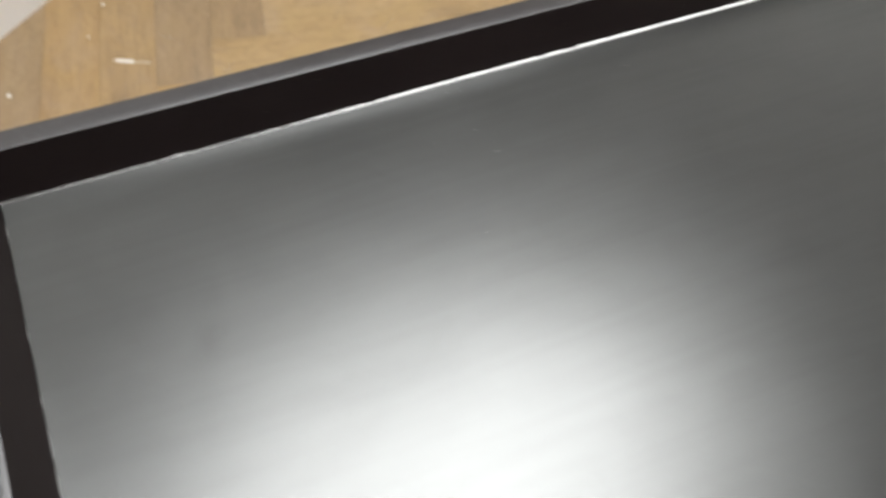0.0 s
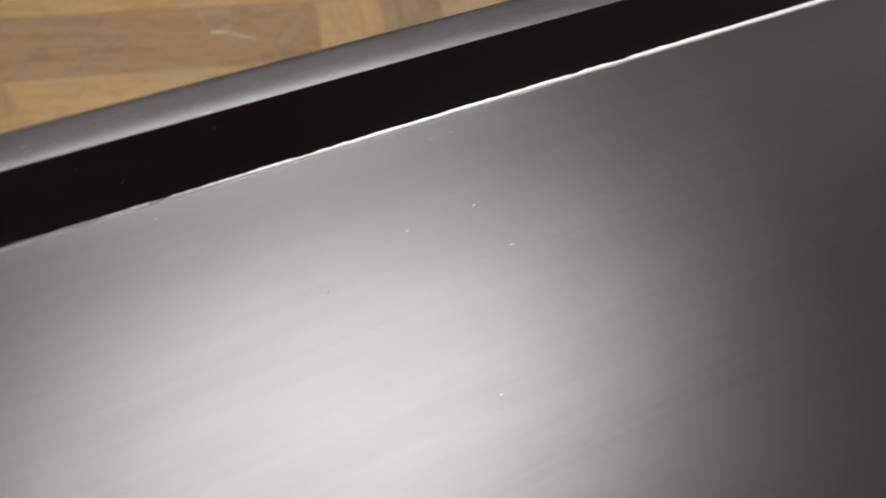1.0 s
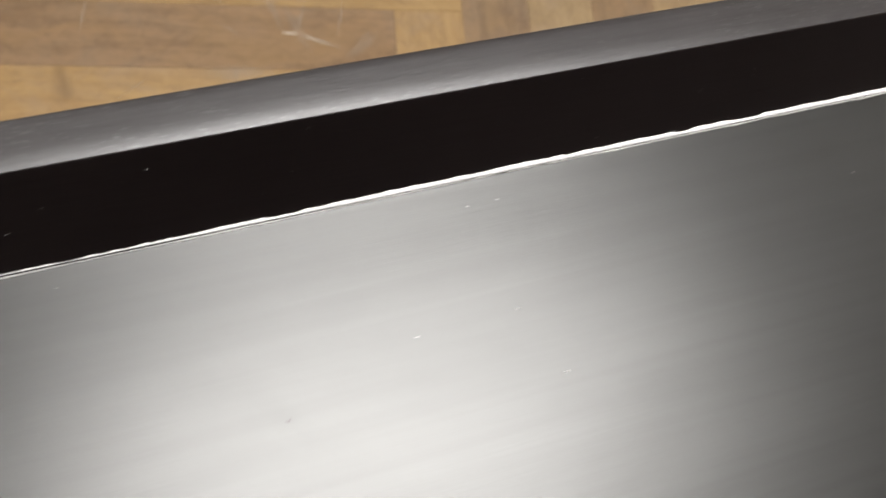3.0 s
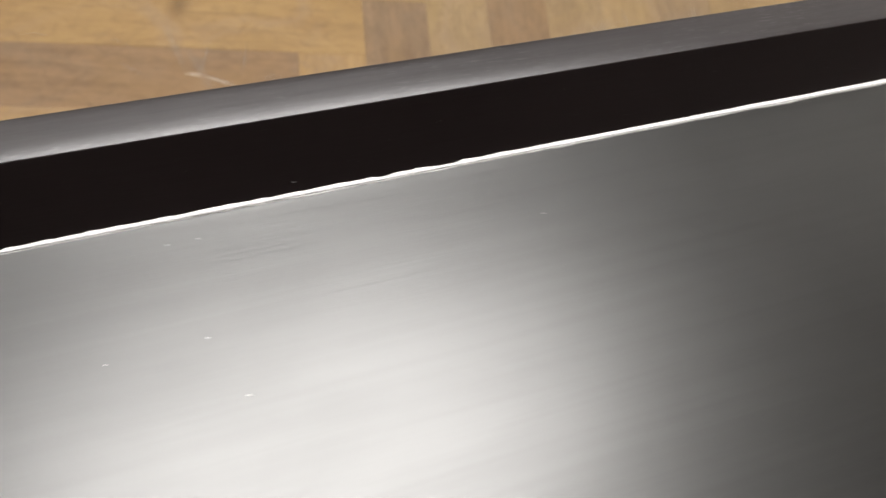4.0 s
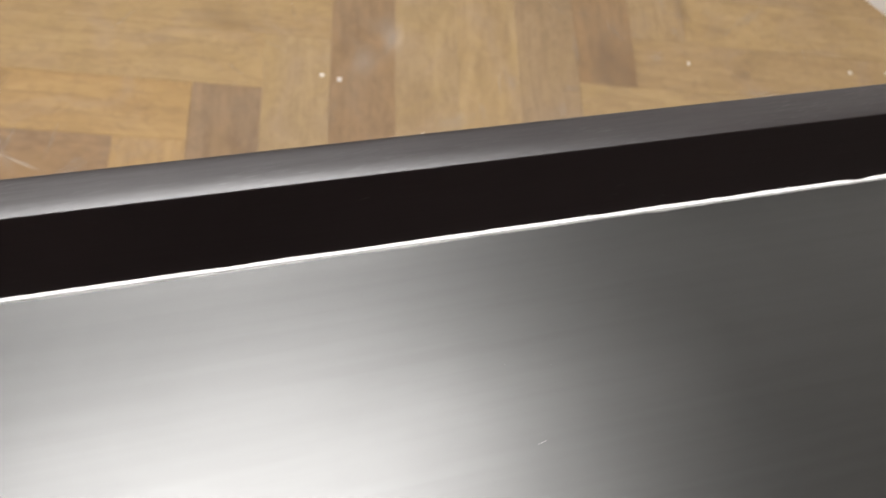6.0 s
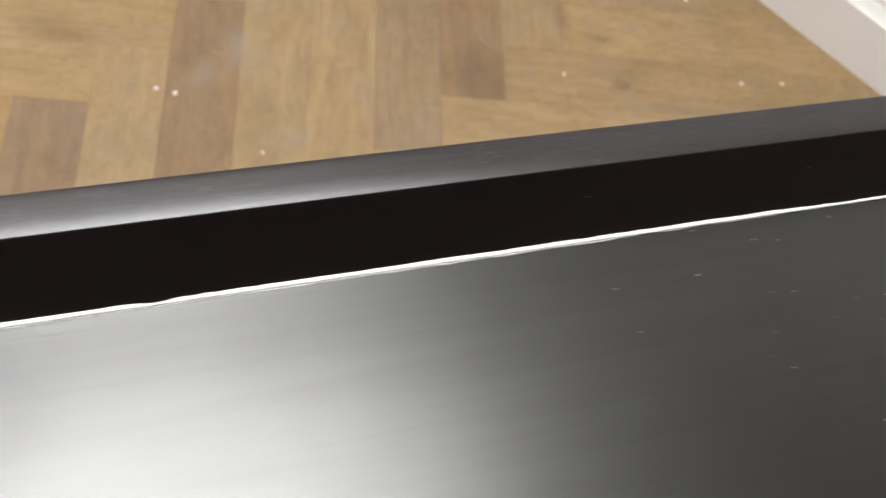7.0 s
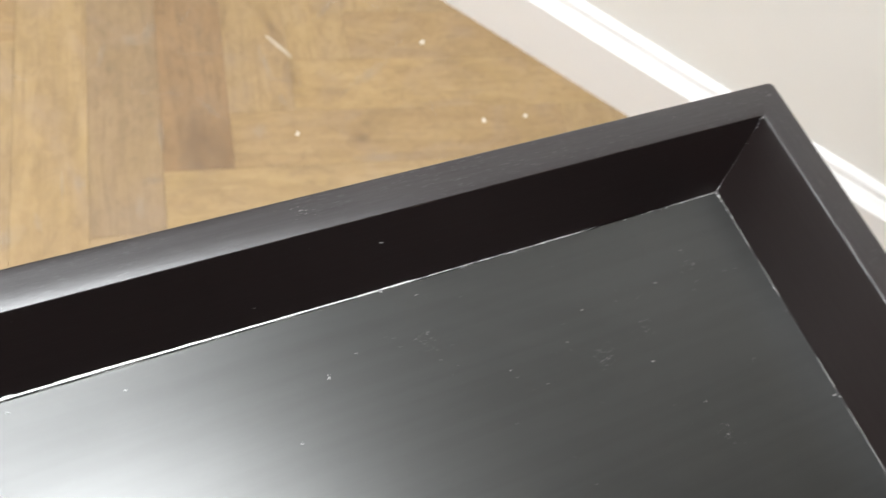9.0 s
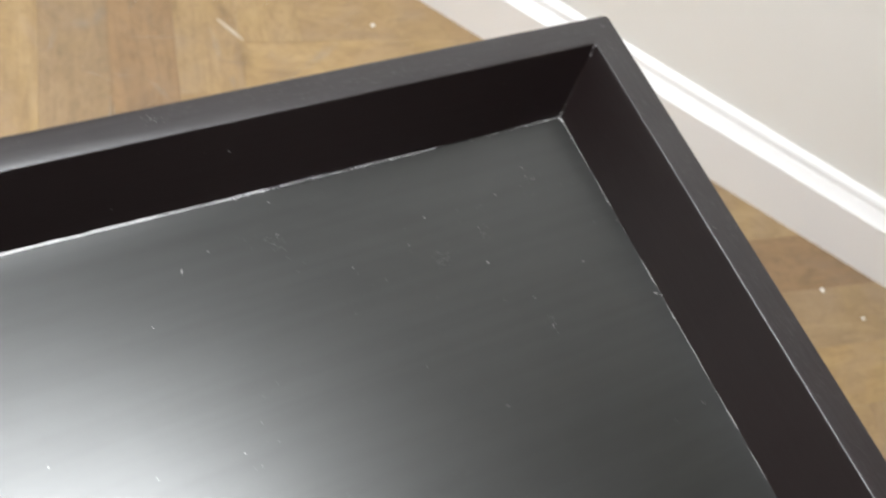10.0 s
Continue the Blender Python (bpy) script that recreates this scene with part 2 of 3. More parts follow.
PANEL = panel_lacquer("dusty_satin_lacquer", 0.318, (0.0056, 0.0055, 0.0049), 0.75, (0.975, 1.0, 0.995))
LACQUER = lacquered_wood("satin_espresso_lacquer", "x", 0.33, 0.20)
LACQUER_SIDE = lacquered_wood("satin_espresso_lacquer_cross", "y", 0.33, 0.20)
RIM_X = lacquered_wood("rim_lacquer", "x", 0.37, 0.05, (0.0060, 0.0030, 0.0031), 0.68, 0.18, 0.05, 0.42, 0.05, (0.965, 0.985, 1.0))
RIM_Y = lacquered_wood("rim_lacquer_cross", "y", 0.37, 0.05, (0.0060, 0.0030, 0.0031), 0.68, 0.18, 0.05, 0.42, 0.05, (0.965, 0.985, 1.0))
FACE_X = lacquered_wood("rim_face_lacquer", "x", 0.30, 0.03, (0.0078, 0.0048, 0.0048), 0.60, 0.05, 0.02, 0.0, 0.02, (0.985, 0.99, 1.0))
FACE_Y = lacquered_wood("rim_face_lacquer_cross", "y", 0.30, 0.03, (0.0078, 0.0048, 0.0048), 0.60, 0.05, 0.02, 0.0, 0.02, (0.985, 0.99, 1.0))
OAK_LIGHT = oak("oak_light", (0.360, 0.253, 0.131), (0.318, 0.218, 0.108), (0.268, 0.178, 0.086))
OAK_MID = oak("oak_mid", (0.333, 0.233, 0.124), (0.292, 0.198, 0.101), (0.243, 0.161, 0.080))
OAK_DARK = oak("oak_dark", (0.274, 0.181, 0.098), (0.238, 0.153, 0.081), (0.194, 0.122, 0.063))
OAK_GREY = oak("oak_grey", (0.296, 0.209, 0.122), (0.258, 0.178, 0.100), (0.214, 0.145, 0.078))
OAK_AMBER = oak("oak_amber", (0.368, 0.247, 0.117), (0.325, 0.211, 0.096), (0.270, 0.169, 0.075))
OAK_RUSSET = oak("oak_russet", (0.288, 0.181, 0.091), (0.250, 0.153, 0.074), (0.202, 0.120, 0.056))
JOINT = painted("dark_joint_filler", (0.13, 0.09, 0.055), 0.8)
# for the unseen walls: darkened to weaken fill light and reflections on the table
DIMMED_WALL = painted("dimmed_unseen_wall", (0.26, 0.235, 0.215), 0.65)
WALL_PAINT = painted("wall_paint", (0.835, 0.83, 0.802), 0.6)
TRIM_PAINT = painted("white_gloss_trim", (0.885, 0.885, 0.885), 0.30, 0.015, 0.05)
CEILING_PAINT = painted("ceiling_paint", (0.45, 0.44, 0.42), 0.7)
FILLER = painted("white_seam_filler", (0.90, 0.908, 0.915), 0.35, 0.04, 0.2)
WORN = painted("rubbed_grey_edge", (0.46, 0.46, 0.45), 0.4, 0.25, 0.2)
CHIP = painted("white_paint_drop", (0.80, 0.78, 0.74), 0.5)
NICK = painted("bared_dark_wood", (0.012, 0.008, 0.007), 0.8)
FLAKE = painted("greyed_filler", (0.74, 0.73, 0.71), 0.6)
LINT = painted("pale_lint", (0.33, 0.325, 0.315), 0.7)
SCUFF = painted("pale_scuff", (0.52, 0.455, 0.37), 0.6)
DUST, _n, _l, _b = material("pale_dust", 0.8)
_g = _n.new("ShaderNodeNewGeometry")
_l.new(ramp(_n, _l, _g.outputs["Random Per Island"], [(0.0, (0.06, 0.059, 0.057)), (0.6, (0.12, 0.118, 0.114)), (0.85, (0.19, 0.187, 0.18)), (1.0, (0.34, 0.335, 0.325))]), _b.inputs["Base Color"])
GLOW, _n, _l, _b = material("lamp_diffuser", 0.4, (0.9, 0.9, 0.88))
_b.inputs["Emission Color"].default_value = (1.0, 0.985, 0.95, 1)
_b.inputs["Emission Strength"].default_value = LAMP_STRENGTH
SKIRT_GREY, _n, _l, _b = material("light_skirt_grey", 0.45, (0.26, 0.26, 0.26))

# ---- room ----
T = 0.12
BB = 0.022               # baseboard thickness at the floor


def room():
    bm = room_block(bmesh.new(), A0 - T, A1 + BB + T, B0 - T, B1 + BB + T, -0.12, -0.016)
    floor = new("floor", mesh_of(bm, "floor", JOINT))
    tagged(floor, "herringbone floor of oiled oak strips with pale scuffs", "floor", kind="structure")
    bm = room_block(bmesh.new(), A0 - T, A1 + BB + T, B0 - T, B1 + BB + T, CEILING, CEILING + 0.1)
    tagged(new("ceiling", mesh_of(bm, "ceiling", CEILING_PAINT)), "plain pale grey painted ceiling", "ceiling", kind="structure")
    low, high = -0.016, CEILING
    walls = {
        "wall_east": (A1 + BB, A1 + BB + T, B0 - T, B1 + BB + T),
        "wall_north": (A0 - T, A1 + BB, B1 + BB, B1 + BB + T),
        "wall_west": (A0 - T, A0, B0 - T, B1 + BB),
        "wall_south": (A0, A1 + BB, B0 - T, B0),
    }
    for name, (a0, a1, b0, b1) in walls.items():
        bm = room_block(bmesh.new(), a0, a1, b0, b1, low, high)
        # walls behind the camera take the darkened colour
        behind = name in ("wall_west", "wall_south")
        tagged(new(name, mesh_of(bm, name, DIMMED_WALL if behind else WALL_PAINT)),
               "plain unseen wall, darkened to dim the room's fill light" if behind else "plain off-white painted wall", "wall", kind="structure")
    return floor


FLOOR = room()


def skirting(name, along, at):
    """A moulded white baseboard: flat below, stepped and rounded to the wall above. Depth counts from the wall's face."""
    prof = [(0.0, 0.0), (0.0220, 0.0), (0.0220, 0.0858), (0.0217, 0.0870), (0.0210, 0.0878)]
    for i in range(9):
        u = i / 8
        prof.append((0.0206 - 0.0096 * u, 0.0881 + 0.0140 * (0.75 * u + 0.25 * u * u)))
    prof += [(0.0106, 0.1020), (0.0100, 0.1012), (0.0094, 0.1030)]
    prof += [(0.0094 * math.cos(radians(g)), 0.1060 + 0.0100 * math.sin(radians(g))) for g in (0, 15, 30, 45, 60, 75, 90)]
    bm = bmesh.new()
    if along == "b":
        sections = [[plan(A1 + BB - d, b, z) for d, z in prof] for b in (B0, B1 + BB)]
    else:
        sections = [[plan(a, B1 + BB - d, z) for d, z in prof] for a in (A0, A1)]
    sweep(bm, sections)
    tagged(new(name, mesh_of(bm, name, TRIM_PAINT)), "white gloss painted moulded wooden baseboard", "baseboard", kind="structure")


skirting("baseboard", "b", A1)
skirting("baseboard", "a", B1)

# ---- ceiling lamp ----
lamp = thing("ceiling_light", (LAMP[0], LAMP[1], CEILING), "large oval ceiling light with opal diffuser, switched on, with an added skirt cutting side light", "ceiling light")


def lamp_oval(grow, z, n):
    """An oval round the lamp's middle, grown outwards by some metres."""
    c, d = math.cos(radians(LAMP_TURN)), math.sin(radians(LAMP_TURN))
    pts = []
    for i in range(n):
        g = 2 * math.pi * i / n
        u, v = (LAMP_LONG + grow) * math.cos(g), (LAMP_SHORT + grow) * math.sin(g)
        pts.append((LAMP[0] + u * c - v * d, LAMP[1] + u * d + v * c, z))
    return pts


LIP = CEILING - 0.062 - 0.20      # unseen skirt, a hand's breadth below the diffuser, added to shade the upper walls
loops = [lamp_oval(g, z, 64) for g, z in ((0.0, LIP), (0.006, LIP - 0.001), (0.011, LIP), (0.012, LIP + 0.002), (0.012, CEILING), (0.0, CEILING))]
bm = sweep(bmesh.new(), [[loop[k % 64] for loop in loops] for k in range(65)])
bmesh.ops.remove_doubles(bm, verts=bm.verts, dist=1e-5)
part("light_skirt", bm, SKIRT_GREY, lamp)
sag = ((0.0, 0.050), (-0.02, 0.054), (-0.07, 0.058), (-0.16, 0.061), (-0.30, 0.062), (1e-4 - LAMP_SHORT, 0.062))
part("diffuser", sweep(bmesh.new(), [lamp_oval(g, CEILING - d, 64) for g, d in sag]), GLOW, lamp, "glowing opal diffuser", smooth=True)

# ---- tray-top table ----
TX, TY = -TRAY_L / 2, -TRAY_D / 2
table = thing("console_table", (TX, TY, 0), "espresso-stained wooden table with a sunk tray top and mitred raised rim", "table")


def arc(cx, cz, r, a0, a1, n=5):
    return [(cx + r * math.cos(radians(a0 + (a1 - a0) * i / n)), cz + r * math.sin(radians(a0 + (a1 - a0) * i / n))) for i in range(n + 1)]


def rim_profile():
    """Offset outwards from the panel's edge, and height over the panel."""
    top = RIM_H
    o0, o1 = RIM_LEAN, RIM_LEAN + RIM_W
    pts = [(0.0, -0.030), (0.0, -0.001)]
    pts += [(o0 - 0.00040, top - 0.0011), (o0 - 0.00018, top - 0.00055)]
    for i in range(11):
        u = i / 10
        pts.append((o0 + 0.0060 * u ** 1.6, top - 0.00034 * (1 - u ** 1.6) ** 3))
    pts.append((o0 + 0.0080, top))
    r = 0.0007
    pts += arc(o1 - r, top - r, r, 90, 0)
    pts += [(o1, -0.030)]
    return pts


ROUND = 0.0020           # plan radius of the rim's outer corners


def rounded(x, y, o):
    """Draw a point near an outer corner in to the corner's round."""
    r = ROUND - (RIM_LEAN + RIM_W - o)
    if r <= 0:
        return (x, y)
    k = RIM_LEAN + RIM_W - ROUND
    cx = min(max(x, -TRAY_L - k), k)
    cy = min(max(y, -TRAY_D - k), k)
    d = math.hypot(x - cx, y - cy)
    if d > r:
        return (cx + (x - cx) * r / d, cy + (y - cy) * r / d)
    return (x, y)


def rim_point(side, o, s):
    """s = 0 .. 1 along the side; the ends run out by the offset, so that the corners are mitred."""
    if side in ("back", "front"):
        x = -TRAY_L - o + (TRAY_L + 2 * o) * s
        return (x, o if side == "back" else -TRAY_D - o)
    y = -TRAY_D - o + (TRAY_D + 2 * o) * s
    return (o if side == "right" else -TRAY_L - o, y)


def thinning(x):
    """How full the seam's filler still is towards the right end."""
    marks = ((-0.245, 1.0), (-0.205, 0.72), (-0.175, 0.46), (-0.135, 0.20), (-0.09, 0.09), (-0.046, 0.03))
    if x <= marks[0][0]:
        return 1.0
    for (xa, fa), (xb, fb) in zip(marks, marks[1:]):
        if x <= xb:
            return fa + (fb - fa) * (x - xa) / (xb - xa)
    return 0.03


def rims():
    prof = rim_profile()
    for side in ("back", "front", "left", "right"):
        bm = bmesh.new()
        steps = 60 if side in ("back", "front") else 24
        secs = []
        fine = [i * 0.0006 / TRAY_L for i in range(1, 11)]
        if side in ("left", "right"):
            fine = [f * TRAY_L / TRAY_D for f in fine]
        stations = [0.0] + fine + [0.01 + 0.98 * i / steps for i in range(steps + 1)] + [1 - f for f in fine[::-1]] + [1.0]
        stations.sort()
        steps = len(stations) - 1
        for k, s in enumerate(stations):
            sec = []
            for o, z in prof:
                x, y = rounded(*rim_point(side, o, s), o)
                wob = 0.00012 * noise.noise((x * 9, y * 9, z * 40))
                sec.append((x, y, TRAY_Z + z + wob))
            secs.append(sec)
        sweep(bm, secs)
        ob = part("rim", bm, RIM_X if side in ("back", "front") else RIM_Y, table)
        sharp = ob.data
        sharp.polygons.foreach_set("use_smooth", [abs(p.normal.z) > 0.02 and len(p.vertices) == 4 for p in sharp.polygons])
        sharp.materials.append(FACE_X if side in ("back", "front") else FACE_Y)
        sharp.polygons.foreach_set("material_index", [int(0.2 < p.normal.z < 0.6 and len(p.vertices) == 4) for p in sharp.polygons])
        ends = {key for p in sharp.polygons if len(p.vertices) > 4 for key in p.edge_keys}
        for e in sharp.edges:
            if e.key in ends:
                e.use_edge_sharp = True
        # the panel's edge, rubbed pale
        bm = bmesh.new()
        n = 300 if side in ("back", "front") else 120
        secs = []
        for k in range(n + 1):
            s = k / n
            x, y = rim_point(side, -0.0004, s)
            w = 0.00030 * (1 + 0.7 * noise.noise((x * 45, y * 45, 1.7)) + 0.5 * noise.noise((x * 300, y * 300, 5.2)))
            w *= min(max(0.55 + 2.2 * noise.noise((x * 120, y * 120, 9.4)), 0.75 if side == "back" and x < -0.30 else 0.0), 1.2)
            if side in ("back", "right") and x > -0.30:
                w *= 0.30 + 0.55 * max(0.0, (-0.25 - x) / 0.05)
            elif side == "left":
                w *= 0.4
            w = max(w, 0.00001)
            sec = []
            up = 0.0001 * min(1.0, w / 0.0002) - 0.00006 * (w < 0.00004)
            for o, z in ((-0.00005 - 1.2 * w, -0.00003), (-0.00005 - 0.6 * w, up), (-0.00004, 0.8 * up), (-0.00004, -0.0002)):
                px, py = rim_point(side, o, s)
                sec.append((px, py, TRAY_Z + z))
            secs.append(sec)
        sweep(bm, secs)
        part("worn_edge", bm, WORN, table, "thin pale worn edge of the panel", smooth=True)
    LUMP = -1.0313
    # a pale line of filler squeezed out along the back seam, thinning towards both ends
    bm = bmesh.new()
    secs = []
    x0, x1, n = -1.106, -0.046, 1300
    for k in range(n + 1):
        x = x0 + (x1 - x0) * k / n
        left = min(max((x + 1.015) / 0.10, 0), 1)
        right = thinning(x)
        w = 0.00020 + (0.00085 + 0.00022 * min(max((x + 0.95) / 0.08, 0), 1)) * (left * left * (3 - 2 * left))
        w *= right * min(1.0, 0.2 + (x - x0) * 12)
        rough = 0.28 if -0.80 < x < -0.23 else 1.0
        w *= 1 + 0.12 * noise.noise((x * 55, 0, 3.1)) + rough * (0.24 * noise.noise((x * 230, 0, 8.7)) + 0.22 * noise.noise((x * 640, 0, 2.2)))
        if noise.noise((x * 85, 2.0, 6.3)) > 0.34:
            w *= 1 - 0.3 * rough
        if -0.400 < x < -0.386:      # a chip has broken out of the filler
            w *= 1 - 0.42 * math.exp(-((x + 0.393) / 0.0031) ** 6)
        if left < 0.6:
            w *= 0.7 + 0.9 * abs(noise.noise((x * 420, 7.0, 1.3)))
            w += 0.0004 * math.exp(-((x - LUMP) / 0.0016) ** 4)
        if x > -0.115:
            gap = noise.noise((x * 330, 5.0, 2.6)) + 0.5 * noise.noise((x * 900, 1.0, 4.4)) - (-0.06 - x) * 7
            w *= min(max(1.0 - 5.0 * gap, 0.05), 1.3)
        foot = -0.00002 - 0.00022 * left * right - 0.0001 * (1 - right) + 0.00007 * noise.noise((x * 70, 4.0, 1.1))
        slide = 0.00036 * (1 - right) ** 3
        lean = (RIM_LEAN - 0.0004) / (RIM_H - 0.0001)
        sec = []
        for i in range(6):
            u = i / 5
            z = foot + w * u
            swell = 0.42 * w * math.sin(math.pi * (0.10 + 0.90 * u))
            sec.append((x, lean * (z + 0.001) + 0.00003 - swell - slide, TRAY_Z + z))
        deep = 0.0003 * right ** 2 + 0.3 * w - slide
        sec.append((x, lean * (foot + w + 0.001) + deep, TRAY_Z + foot + w))
        sec.append((x, lean * (foot + 0.001) + deep, TRAY_Z + foot))
        secs.append(sec)
    sweep(bm, secs)
    part("seam_filler", bm, FILLER, table, "uneven white line of filler in the seam", smooth=True)


rims()


def panel_z(x, y):
    """Height of the panel: lacquer pooled along the rims lifts its edges."""
    d = (-x, x + TRAY_L, -y, y + TRAY_D)
    lift = 1.0
    for v in d:
        lift *= 1 - math.exp(-max(v, 0.0) / POOL)
    return TRAY_Z - DIP * lift


def tray_panel():
    near = [0, 0.0004, 0.001, 0.0018, 0.0028, 0.004, 0.0055, 0.0073, 0.0095, 0.012, 0.015, 0.019, 0.025, 0.034, 0.05]
    xs = [-v for v in near] + [-0.05 - (TRAY_L - 0.1) * i / 16 for i in range(1, 16)] + [v - TRAY_L for v in near[::-1]]
    ys = [-v for v in near] + [-0.05 - (TRAY_D - 0.1) * i / 6 for i in range(1, 6)] + [v - TRAY_D for v in near[::-1]]
    bm = bmesh.new()
    rows = [[bm.verts.new((x, y, panel_z(x, y))) for y in ys] for x in xs]
    for r0, r1 in zip(rows, rows[1:]):
        for i in range(len(ys) - 1):
            bm.faces.new((r0[i], r1[i], r1[i + 1], r0[i + 1]))
    rim = [r[0] for r in rows] + rows[-1][1:] + [r[-1] for r in rows[-2::-1]] + rows[0][-2:0:-1]
    low = [bm.verts.new((v.co.x, v.co.y, TRAY_Z - 0.014)) for v in rim]
    for i in range(len(rim)):
        j = (i + 1) % len(rim)
        bm.faces.new((rim[i], rim[j], low[j], low[i]))
    bm.faces.new(low)
    ob = part("tray_panel", bm, PANEL, table, "sunk satin black-brown panel with fine grain")
    ob.data.polygons.foreach_set("use_smooth", [abs(p.normal.z) > 0.5 and len(p.vertices) == 4 for p in ob.data.polygons])


tray_panel()
O = RIM_LEAN + RIM_W
for x0 in (-TRAY_L - O + 0.012, O - 0.057):
    for y0 in (-TRAY_D - O + 0.012, O - 0.057):
        bm = bmesh.new()
        cx, cy = x0 + 0.0225, y0 + 0.0225
        secs = []
        for z, hw in ((0.0, 0.0150), (0.004, 0.0160), (0.45, 0.0215), (TRAY_Z - 0.031, 0.0225)):
            secs.append([(cx + hw * i, cy + hw * j, z) for i, j in ((-1, -1), (1, -1), (1, 1), (-1, 1))])
        sweep(bm, secs)
        part("leg", bm, LACQUER_SIDE, table)
for x0, x1, y0, y1 in ((-TRAY_L + 0.036, -0.036, O - 0.034, O - 0.016), (-TRAY_L + 0.036, -0.036, -TRAY_D - O + 0.016, -TRAY_D - O + 0.034),
                       (-TRAY_L - O + 0.016, -TRAY_L - O + 0.034, -TRAY_D + 0.036, -0.036), (O - 0.034, O - 0.016, -TRAY_D + 0.036, -0.036)):
    part("apron", box(bmesh.new(), x0, x1, y0, y1, TRAY_Z - 0.100, TRAY_Z - 0.031, 0.001), LACQUER if x1 - x0 > 0.1 else LACQUER_SIDE, table)

# ---- dust and chips on the table ----
def flake(bm, c, right, up, out, size, rng, thick=0.0002, veers=0.6):
    n = rng.randint(4, 6)
    turn = rng.uniform(0, 6.28)
    veer = rng.gauss(0, veers)
    right, up = right * math.cos(veer) + up * math.sin(veer), up * math.cos(veer) - right * math.sin(veer)
    long = rng.uniform(1.4, 3.6)
    lo, hi = [], []
    for i in range(n):
        a = turn + 2 * math.pi * i / n
        r = size * rng.uniform(0.7, 1.2)
        p = c + right * (r * math.cos(a) * long) + up * (r * math.sin(a))
        lo.append(bm.verts.new(p))
        hi.append(bm.verts.new(p + out * thick * rng.uniform(0.7, 1.3)))
    bm.faces.new(hi)
    for i in range(n):
        j = (i + 1) % n
        bm.faces.new((lo[i], lo[j], hi[j], hi[i]))


def dust():
    rng = random.Random(5)
    X, Y, Z = Vector((1, 0, 0)), Vector((0, 1, 0)), Vector((0, 0, 1))
    bm = bmesh.new()
    for i in range(60):
        x = -min(abs(rng.gauss(0, 0.10)), 0.24) - 0.004
        y = -abs(rng.gauss(0, 0.09)) - 0.003
        for j in range(rng.choice((1, 1, 1, 2, 3))):
            px, py = x + rng.gauss(0, 0.0030), y + rng.gauss(0, 0.0025)
            if -TRAY_L < px < -0.002 and -TRAY_D < py < -0.002:
                flake(bm, Vector((px, py, panel_z(px, py))), X, Y, Z, rng.uniform(0.00004, 0.00011), rng)
    for cx, cy, n, spread in ((-0.0628, -0.0377, 40, 0.0019), (-0.1090, -0.0172, 24, 0.0016), (-0.0476, -0.0336, 12, 0.0016), (-0.0400, -0.0685, 12, 0.0015), (-0.0225, -0.0200, 14, 0.0025)):
        for i in range(n):
            px, py = cx + rng.gauss(0, spread), cy + rng.gauss(0, spread)
            flake(bm, Vector((px, py, panel_z(px, py))), X, Y, Z, rng.uniform(0.00004, 0.00011), rng)
    for i in range(40):
        px, py = rng.uniform(-1.1, -0.01), rng.uniform(-0.39, -0.004)
        flake(bm, Vector((px, py, panel_z(px, py))), X, Y, Z, rng.uniform(0.00003, 0.00008), rng)
    up = Vector((0, RIM_LEAN, RIM_H)).normalized()
    out = Vector((0, -RIM_H, RIM_LEAN)).normalized()
    walls = [(-0.1153, 0.015, 5), (-0.2213, 0.0145, 7), (-0.9585, 0.0186, 3.4), (-0.986, 0.010, 2.8), (-0.996, 0.0179, 2.8), (-0.8613, 0.0046, 3)]
    walls += [(rng.uniform(-1.09, -0.01), rng.uniform(0.002, 0.021), rng.uniform(0.8, 2.2)) for i in range(110)]
    for x, z, s in walls:
        flake(bm, Vector((x, z * RIM_LEAN / RIM_H, TRAY_Z + z)) + out * 0.00003, X, up, out, s * 0.00004, rng, 0.00008)
    # rubbed corner, and crumbs left where the filler ends
    for i in range(12):
        f = rng.random() ** 1.6
        c = Vector((RIM_LEAN * f, RIM_LEAN * f, TRAY_Z + RIM_H * f)) + Vector((-1, -1, 1)) * 0.00008
        flake(bm, c + Vector((rng.gauss(0, 0.0003), rng.gauss(0, 0.0003), 0)), X, up, Vector((-0.6, -0.6, 0.5)), rng.uniform(0.00004, 0.00012), rng, 0.00006)
    for i in range(18):
        x = rng.uniform(-0.16, -0.005)
        flake(bm, Vector((x, -rng.uniform(0.0002, 0.0010), TRAY_Z + 0.0001)), X, Y, Z, rng.uniform(0.00005, 0.00014), rng)
    for i in range(14):
        y = -rng.random() ** 1.5 * 0.2
        flake(bm, Vector((-rng.uniform(0.0002, 0.0010), y, TRAY_Z + 0.0001)), Y, X, Z, rng.uniform(0.00005, 0.00014), rng)
    for i in range(16):
        c = Vector((-abs(rng.gauss(0, 0.0012)), -abs(rng.gauss(0, 0.0016)), TRAY_Z + 0.0001))
        flake(bm, c, X, Y, Z, rng.uniform(0.00006, 0.00020), rng)
    # on the rim's flat top
    for x, y, s in ((0.0165, 0.0165, 5), (-0.02, 0.017, 2), (-0.31, 0.016, 2), (-0.62, 0.015, 2)):
        flake(bm, Vector((x, y, TRAY_Z + RIM_H + 0.0001)), X, Y, Z, s * 0.000055, rng)
    for cx, cy, n, spread in ((-0.135, 0.0165, 16, 0.0022), (0.019, -0.065, 14, 0.0020)):
        for i in range(n):
            c = Vector((cx + rng.gauss(0, spread), min(cy + rng.gauss(0, 0.0009), 0.0195), TRAY_Z + RIM_H + 0.0001))
